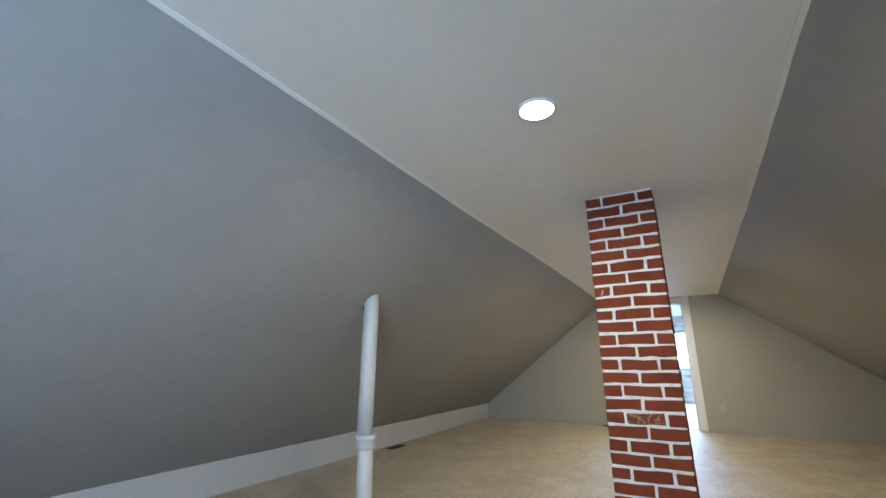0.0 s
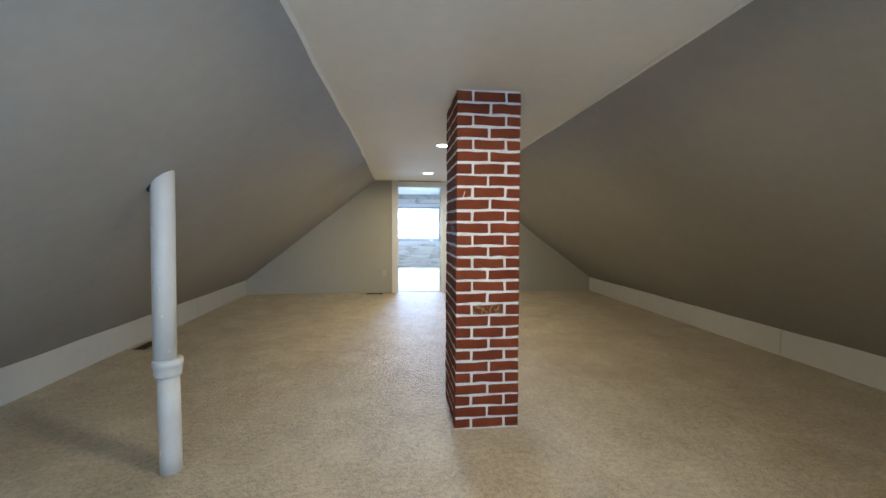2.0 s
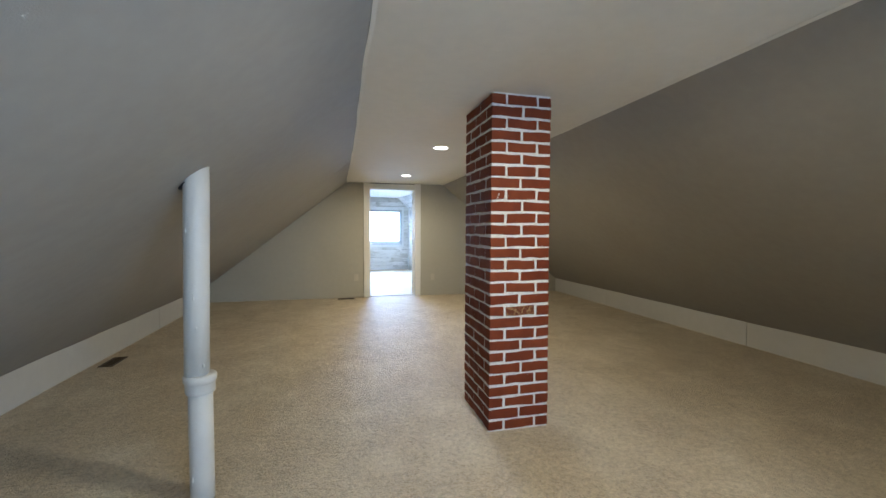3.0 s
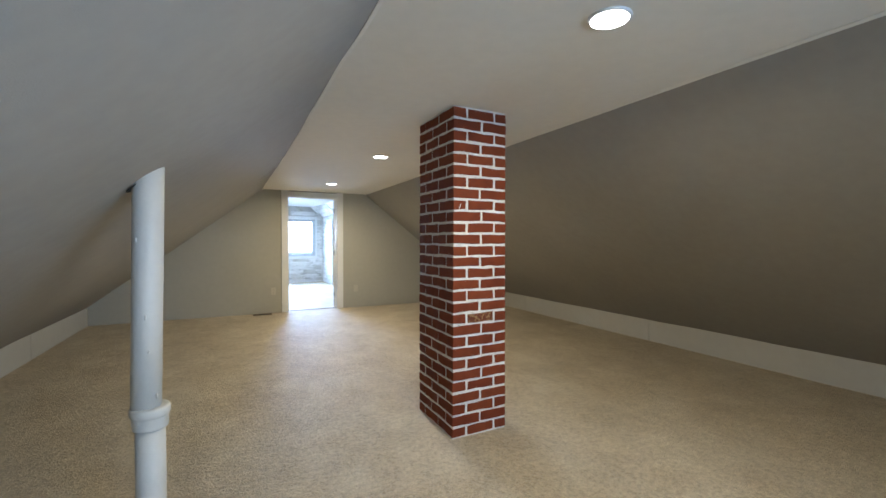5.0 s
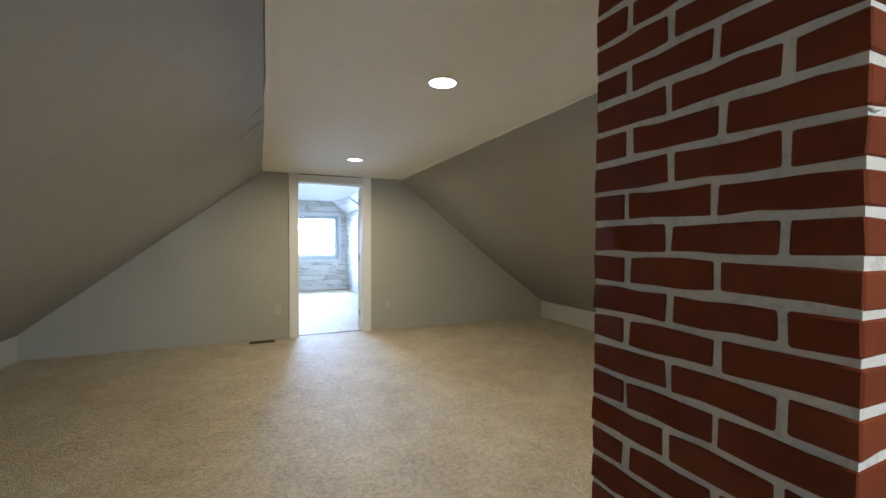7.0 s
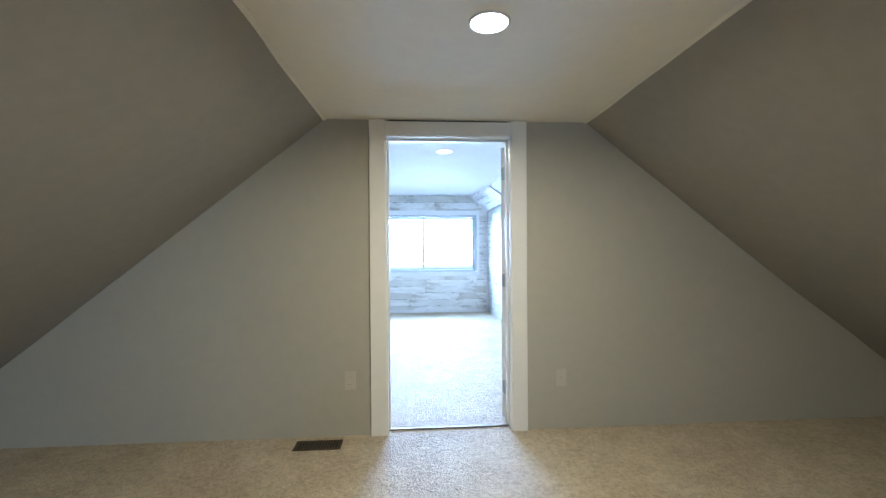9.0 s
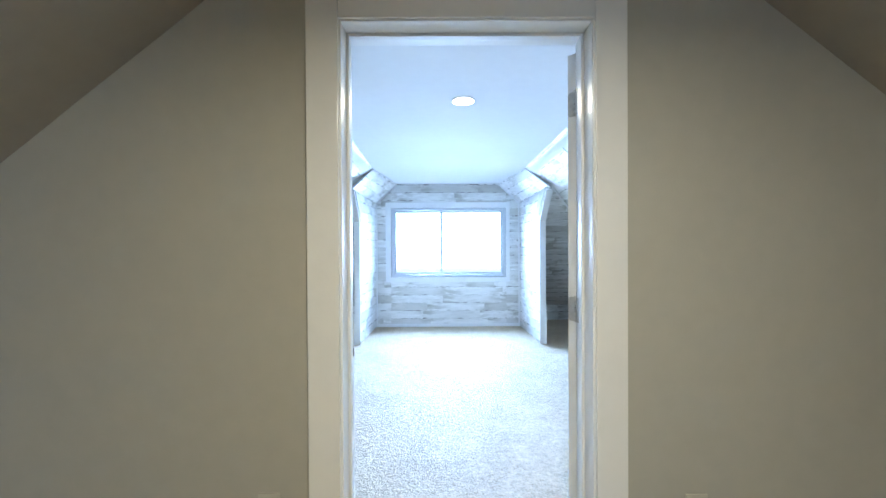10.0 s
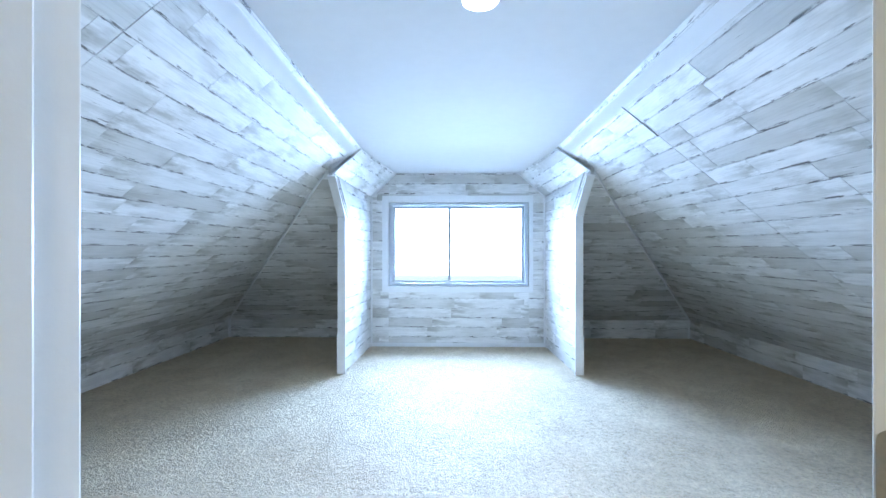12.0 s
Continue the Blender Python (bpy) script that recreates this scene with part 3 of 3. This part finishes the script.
for k in range(9):
    a, z = rngp.uniform(3.6, 5.6), rngp.uniform(0.08, 1.3)
    bm = bmesh.new()
    bmesh.ops.create_uvsphere(bm, u_segments=8, v_segments=6, radius=0.0045, matrix=pose(0.0555 * math.cos(a), 0.0555 * math.sin(a), z) @ Matrix.Diagonal((1, 1, rngp.uniform(1.2, 3.5), 1)))
    part("paint_drip", bm, PIPE, pipe, "", True)


# ---- downlights ----
def downlight(x, y, z):
    d = tagged(empty("downlight", x, y, z), "round white recessed downlight, lit, in the ceiling", "ceiling light", group="recessed downlights")
    part("ring", lathe(bmesh.new(), [(0.069, -0.002), (0.074, -0.004), (0.080, -0.002), (0.082, 0.006), (0.069, 0.006)], 40), TRIM2, d, "", True)
    part("lens", lathe(bmesh.new(), [(0.071, -0.0045), (0.071, 0.004)], 40), LENS, d, "glowing frosted lens")
    return d


first = downlight(-0.038, -6.682, TOP1 - 0.004)
for x, y, z in ((0.049, -3.686, TOP1 - 0.004), (0.066, -1.281, TOP1 - 0.004), (0.080, 1.410, TOP2 - 0.004)):
    copy_thing(first, pose(x, y, z))


# ---- wall plates and floor registers ----
def wall_plate(x, z, kind):
    p = tagged(empty("wall_plate", x, 0.0, z), "ivory plastic %s plate on the end wall" % kind, "outlet")
    part("cover", boxed(-0.038, 0.038, -0.006, 0.0, -0.062, 0.062, bevel=0.003), PLATE, p)
    if kind == "outlet":
        part("socket", boxed(-0.016, 0.016, -0.008, -0.005, 0.010, 0.042, bevel=0.002), PLATE, p)
        part("socket", boxed(-0.016, 0.016, -0.008, -0.005, -0.042, -0.010, bevel=0.002), PLATE, p)
        for sz in (0.024, -0.028):
            for sx in (-0.006, 0.006):
                part("slot", boxed(sx - 0.001, sx + 0.001, -0.0085, -0.0078, sz, sz + 0.009), DARK, p)
        part("screw", boxed(-0.002, 0.002, -0.0075, -0.0055, -0.002, 0.002), NICKEL, p)
    else:
        j = part("cable_jack", lathe(bmesh.new(), [(0.007, 0.0), (0.007, 0.006), (0.0045, 0.006), (0.0045, 0.014)], 16), NICKEL, p, "threaded metal jack", True)
        j.matrix_basis = pose(0, -0.005, 0.004, 90, 0, 0)
        for sz in (-0.041, 0.041):
            part("screw", boxed(-0.002, 0.002, -0.0075, -0.0055, sz - 0.002, sz + 0.002), NICKEL, p)


wall_plate(-0.672, 0.380, "outlet")
wall_plate(0.795, 0.362, "cable jack")


def register(x, y, turn, label):
    r = tagged(empty("floor_register", x, y, 0.004), label, "floor vent", group="floor registers")
    r.rotation_euler = (0, 0, radians(turn))
    part("pan", boxed(-0.135, 0.135, -0.045, 0.045, -0.03, 0.001), DARK, r)
    for y0, y1 in ((-0.062, -0.045), (0.045, 0.062)):
        part("frame_bar", boxed(-0.150, 0.150, y0, y1, 0.0, 0.007, bevel=0.002), BROWN, r)
    for x0, x1 in ((-0.150, -0.135), (0.135, 0.150)):
        part("frame_bar", boxed(x0, x1, -0.045, 0.045, 0.0, 0.007, bevel=0.002), BROWN, r)
    for i in range(15):
        sx = -0.126 + i * 0.018
        part("slat", boxed(sx - 0.003, sx + 0.003, -0.045, 0.045, 0.0, 0.005), BROWN, r)


register(-0.860, -0.130, 0, "brown metal floor register set in carpet by the end wall")
register(-3.115, -3.330, 90, "brown metal floor register set in carpet by the baseboard")


# ---- window of the white room ----
def slider(x0, x1, z0, z1, y, name, out):
    """A sliding window in the opening; out is +1 or -1 towards the outside along y."""
    w = tagged(empty(name, (x0 + x1) / 2, y, z0), "white framed sliding window with two panes, bright daylight behind", "window", kind="structure")
    inv = w.matrix_basis.inverted()

    def add(n, *a, mat=ALU, bevel=0.003):
        a = list(a)
        a[2], a[3] = sorted((y + out * a[2], y + out * a[3]))
        ob = part(n, boxed(*a, bevel=bevel), mat, w)
        ob.matrix_parent_inverse = inv
        return ob

    add("window_frame", x0, x0 + 0.045, 0.0, 0.10, z0, z1)
    add("window_frame", x1 - 0.045, x1, 0.0, 0.10, z0, z1)
    add("window_frame", x0 + 0.035, x1 - 0.035, 0.0, 0.10, z1 - 0.035, z1)
    add("window_frame", x0 + 0.035, x1 - 0.035, 0.0, 0.10, z0, z0 + 0.035)
    mx = x0 + (x1 - x0) * 0.43
    for a, b, d in ((x0 + 0.04, mx + 0.03, 0.035), (mx - 0.01, x1 - 0.04, 0.065)):
        add("sash_stile", a, a + 0.035, d, d + 0.025, z0 + 0.037, z1 - 0.037)
        add("sash_stile", b - 0.035, b, d, d + 0.025, z0 + 0.037, z1 - 0.037)
        add("sash_rail", a + 0.035, b - 0.035, d, d + 0.025, z0 + 0.037, z0 + 0.072)
        add("sash_rail", a + 0.035, b - 0.035, d, d + 0.025, z1 - 0.072, z1 - 0.037)
        g = add("pane", a + 0.03, b - 0.03, d + 0.010, d + 0.014, z0 + 0.06, z1 - 0.06, mat=GLASS, bevel=0)
        g.visible_shadow = False
    return w, add


win, add = slider(WX0 + 0.004, WX1 - 0.004, WZ0 + 0.004, WZ1 - 0.004, YW + 0.012, "window_1", 1)
for n, a in (("window_casing", (WX0 - 0.085, WX0, -0.030, -0.012, WZ0 - 0.075, WZ1 + 0.088)), ("window_casing", (WX1, WX1 + 0.055, -0.030, -0.012, WZ0 - 0.075, WZ1 + 0.088)),
             ("window_casing", (WX0, WX1, -0.030, -0.012, WZ1, WZ1 + 0.088)), ("window_sill", (WX0, WX1, -0.034, -0.012, WZ0 - 0.075, WZ0))):
    add(n, *a, mat=TRIM2)
for i in range(4):
    add("sticker_bar", 0.765 + i * 0.022, 0.782 + i * 0.022, 0.070, 0.0745, 0.955, 0.968 + 0.02 * (i % 3), mat=NICKEL, bevel=0)
slider(0.104, 1.396, 0.804, 1.796, BACK - 0.02, "window_2", -1)


# ---- strips of white trim in the white room ----
trim = tagged(empty("trim", 0, 3.9, 0), "white painted wooden edge strips between planked surfaces", "trim", kind="structure")
tinv = trim.matrix_basis.inverted()


def rail(name, p, q, wide, thick):
    ob = part(name, strip(bmesh.new(), p, q, wide, thick), WHITECEIL if name == "cove_strip" else TRIM2, trim)
    ob.matrix_parent_inverse = tinv
    return ob


nw, ne = Vector((0.64, 0, -0.77)), Vector((-0.64, 0, -0.77))
for f, nrm, c, xs, cheek in ((west, nw, LC, -1, CHL), (east, ne, RC, 1, CHR)):
    along = (f(1, 1) - f(1, 0)).normalized()
    rail("cove_strip", f(WALL, 0.974), f(3.83, 0.974), along * 0.085, nrm * 0.0125)
    a, b = f(5.74, 0.005), f(*c)
    rail("hip_strip", a + nrm * 0.004, b + nrm * 0.004, (b - a).normalized().cross(nrm) * 0.045, nrm * 0.018)
    low = Vector((cheek, 3.62, 1.985 if xs < 0 else 2.01))
    rail("valley_strip", low + Vector((0, -0.004, -0.006)), Vector((-0.93 if xs < 0 else 1.0, 3.855, TOP2 - 0.006)), (0.02 * xs, 0.05, 0.0), nrm * 0.012)
    rail("knee_cap", f(WALL, 0) + Vector((-0.004 * xs, 0, 0.004)), f(5.74, 0) + Vector((-0.004 * xs, 0, 0.004)), (0.03, 0, 0), (0, 0, 0.012))
    x = f(5.74, 0).x
    rail("corner_strip", (x - 0.02 * xs, 5.735, 0.0), (x - 0.02 * xs, 5.735, KNEE), (0.032, 0, 0), (0, -0.012, 0))
    rail("post_strip", (cheek + 0.008 * xs, 4.0, 0.0), (cheek + 0.008 * xs, 4.0, 1.615), (0.078, 0, 0), (0, -0.018, 0))
    rail("post_strip", (cheek + 0.008 * xs, 4.0, 1.615), (cheek + 0.008 * xs, 3.64, 1.97), (0.078, 0, 0), (0, -0.018, -0.014))
    rail("post_foot", (cheek + 0.048 * xs, 3.99, 0.0), (cheek + 0.048 * xs, 3.99, 0.40), (0.012, 0, 0), (0, -0.012, 0))
    xe = -1.085 if xs < 0 else 1.175
    rail("alcove_corner", (xe, YW - 0.014, 0.0), (xe, YW - 0.014, 1.94), (0.026, 0, 0), (0, -0.016, 0))
    rail("haunch_strip", (xe, YW - 0.014, 1.955), (-0.768 if xs < 0 else 0.838, YW - 0.014, TOP2 - 0.005), (0, 0, 0.024), (0, -0.016, 0))
rail("floor_strip", (-1.08, YW - 0.014, 0.025), (1.17, YW - 0.014, 0.025), (0, 0, 0.05), (0, -0.012, 0))

# lifted tape seam on the ceiling edge of the grey room, and the painted edge bead
bm = bmesh.new()
for f, s in ((left_edge, 1), (right_edge, -1)):
    for i in range(106):
        y0, y1 = BACK + i * 0.1, BACK + i * 0.1 + 0.1
        a = Vector((f(y0) + s * (0.004 + wave((y0, s, 2), 0.012, 2.3)), y0, TOP1 - 0.004))
        b = Vector((f(y1) + s * (0.004 + wave((y1, s, 2), 0.012, 2.3)), y1, TOP1 - 0.004))
        strip(bm, a, b, (0.020, 0, 0.007 * s), (0, 0, -0.003))
tagged(link("trim_seam", bm, CEIL), "uneven painted seam between ceiling and slopes", "trim", kind="structure")

# pale sky beyond both windows
bm = boxed(-14, 14, 14.0, 14.05, -6, 12)
tagged(link("backdrop", bm, BACKDROP), "pale bright overcast sky outside the window", "sky", kind="structure")


# ---- planks, board by board ----
def clip(poly, a, b, c):
    """The part of a convex polygon where a * u + b * v <= c."""
    out = []
    for i, p in enumerate(poly):
        q = poly[(i + 1) % len(poly)]
        dp, dq = a * p[0] + b * p[1] - c, a * q[0] + b * q[1] - c
        if dp <= 0:
            out.append(p)
        if dp * dq < 0:
            k = dp / (dp - dq)
            out.append((p[0] + (q[0] - p[0]) * k, p[1] + (q[1] - p[1]) * k))
    return out


prng = random.Random(11)


def planks(parent, f, normal, outline, high=0.125, v0=0.0):
    """Boards along u in rows up v, cut to a convex outline in metres; f(u, v) gives the place on the wall."""
    normal = Vector(normal).normalized()
    us, vs = [p[0] for p in outline], [p[1] for p in outline]
    area = sum(p[0] * q[1] - q[0] * p[1] for p, q in zip(outline, outline[1:] + outline[:1]))
    ring = outline if area > 0 else outline[::-1]
    row = v0
    while row < max(vs):
        u = min(us) - prng.uniform(0.0, 0.85)
        while u < max(us):
            long = prng.choice((0.45, 0.62, 0.91, 0.91, 0.91))
            poly = [(u + 0.0008, row + 0.001), (u + long - 0.0008, row + 0.001), (u + long - 0.0008, row + high - 0.001), (u + 0.0008, row + high - 0.001)]
            for p, q in zip(ring, ring[1:] + ring[:1]):
                a, b = q[1] - p[1], p[0] - q[0]
                poly = clip(poly, a, b, a * p[0] + b * p[1]) if len(poly) > 2 else []
            clean = [p for i, p in enumerate(poly) if math.dist(p, poly[i - 1]) > 0.003]
            if len(clean) > 2 and (max(p[0] for p in clean) - min(p[0] for p in clean)) > 0.01:
                lift = normal * prng.uniform(0.0085, 0.0105)
                bm = bmesh.new()
                uvl = bm.loops.layers.uv.new("UVMap")
                own = bm.loops.layers.uv.new("Own")
                lo = [bm.verts.new(f(*p)) for p in clean]
                hi = [bm.verts.new(f(*p) + lift) for p in clean]
                du, dv = prng.uniform(0, 60), prng.uniform(0, 60)
                faces = [(bm.faces.new(hi), clean)]
                for i in range(len(clean)):
                    j = (i + 1) % len(clean)
                    faces.append((bm.faces.new((lo[i], lo[j], hi[j], hi[i])), [clean[i], clean[j], clean[j], clean[i]]))
                for face, co in faces:
                    for loop, c in zip(face.loops, co):
                        loop[uvl].uv = (c[0] + du, c[1] + dv)
                        loop[own].uv = ((c[0] - u) / long, (c[1] - row) / high)
                me = bpy.data.meshes.new("plank")
                bmesh.ops.recalc_face_normals(bm, faces=bm.faces)
                bm.to_mesh(me)
                bm.free()
                me.materials.append(PLANK)
                ob = new("plank", me)
                ob.parent = parent
            u += long
        row += high


for wall, f, nrm, outline in ((wall_w, west, nw, WP), (wall_e, east, ne, EP)):
    length = (f(3, 1) - f(3, 0)).length
    place = lambda u, v, f=f, length=length: f(u, v / length)
    cy, cv = outline[2]
    tip = 5.75 + (cy - 5.75) / cv
    seam = 1.15 if f is west else 2.46
    planks(wall, place, nrm, [(WALL, 0), (seam - 0.002, 0), (seam - 0.002, length), (WALL, length)])
    planks(wall, place, nrm, [(seam + 0.002, 0), (5.75, 0), (tip, length), (seam + 0.002, length)])
    planks(wall, place, nrm, [(cy, cv * length), (3.86, length), (tip, length)], v0=2.7)
for wall, x0, x1, c in ((hip_w, -3.276, CHL + 0.02, lc), (hip_e, 3.355, CHR - 0.02, rc)):
    up = Vector((0, 3.65 - 5.75, c.z - KNEE))
    length = up.length
    up.normalize()
    planks(wall, lambda u, v, up=up: Vector((u, 5.75, KNEE)) + up * v, (0, -up.z, up.y), [(x0, 0), (x1, 0), (x1, length), (c.x, length)])
flat = lambda u, v: Vector((u, YW, v))
for o in ([(-1.12, 0), (WX0, 0), (WX0, 2.18), (-1.12, 1.94)], [(WX1, 0), (1.21, 0), (1.21, 1.94), (WX1, 2.15)],
          [(WX0, 0), (WX1, 0), (WX1, WZ0), (WX0, WZ0)], [(WX0, WZ1), (WX1, WZ1), (WX1, 2.15), (0.838, 2.27), (-0.768, 2.27), (WX0, 2.18)]):
    planks(wall_win, flat, (0, -1, 0), o)
for wall, x, s in ((cheeks[0], CHL, 1), (cheeks[1], CHR, -1)):
    taper = lambda u, v, x=x: Vector((x * (1 - 0.045 * max(0, (u - 4.0) / 1.21)), u, v))
    planks(wall, taper, (s, 0, 0), [(4.0, 0), (5.2, 0), (5.2, 1.95), (4.0, 1.97)])
    planks(wall, taper, (s, 0, 0), [(4.0, 1.615), (4.0, 1.97), (3.64, 1.97)])
for ob, a, b, c, d in soffits:
    a, b, c, d = (Vector(p) for p in (a, b, c, d))
    n = (c - a).cross(d - b)
    n = n if n.z < 0 else -n
    h = 0.40
    planks(ob, lambda u, v, a=a, b=b, c=c, d=d: (a.lerp(d, u / 1.5)).lerp(b.lerp(c, u / 1.5), v / 0.40), n, [(0, 0), (1.5, 0), (1.5, h), (0, h)])
planks(knees[0], lambda u, v: Vector((-3.36 + 0.0146 * u, u, v)), (1, 0, 0), [(WALL, 0), (5.74, 0), (5.74, KNEE), (WALL, KNEE)], 0.135)
planks(knees[1], lambda u, v: Vector((3.50 - 0.0252 * u, u, v)), (-1, 0, 0), [(WALL, 0), (5.74, 0), (5.74, KNEE), (WALL, KNEE)], 0.135)
planks(knees[2], lambda u, v: Vector((u, 5.75, v)), (0, -1, 0), [(-3.27, 0), (-1.12, 0), (-1.12, KNEE), (-3.27, KNEE)], 0.135)
planks(knees[3], lambda u, v: Vector((u, 5.75, v)), (0, -1, 0), [(1.22, 0), (3.35, 0), (3.35, KNEE), (1.22, KNEE)], 0.135)
p, q = east(2.46, 0.965), east(2.46, 0.87)
gap = part("open_joint", strip(bmesh.new(), p + ne * 0.0115, q + ne * 0.0115, (0, 0.012, 0), ne * 0.001), DARK, wall_e, "dark open joint between planks")
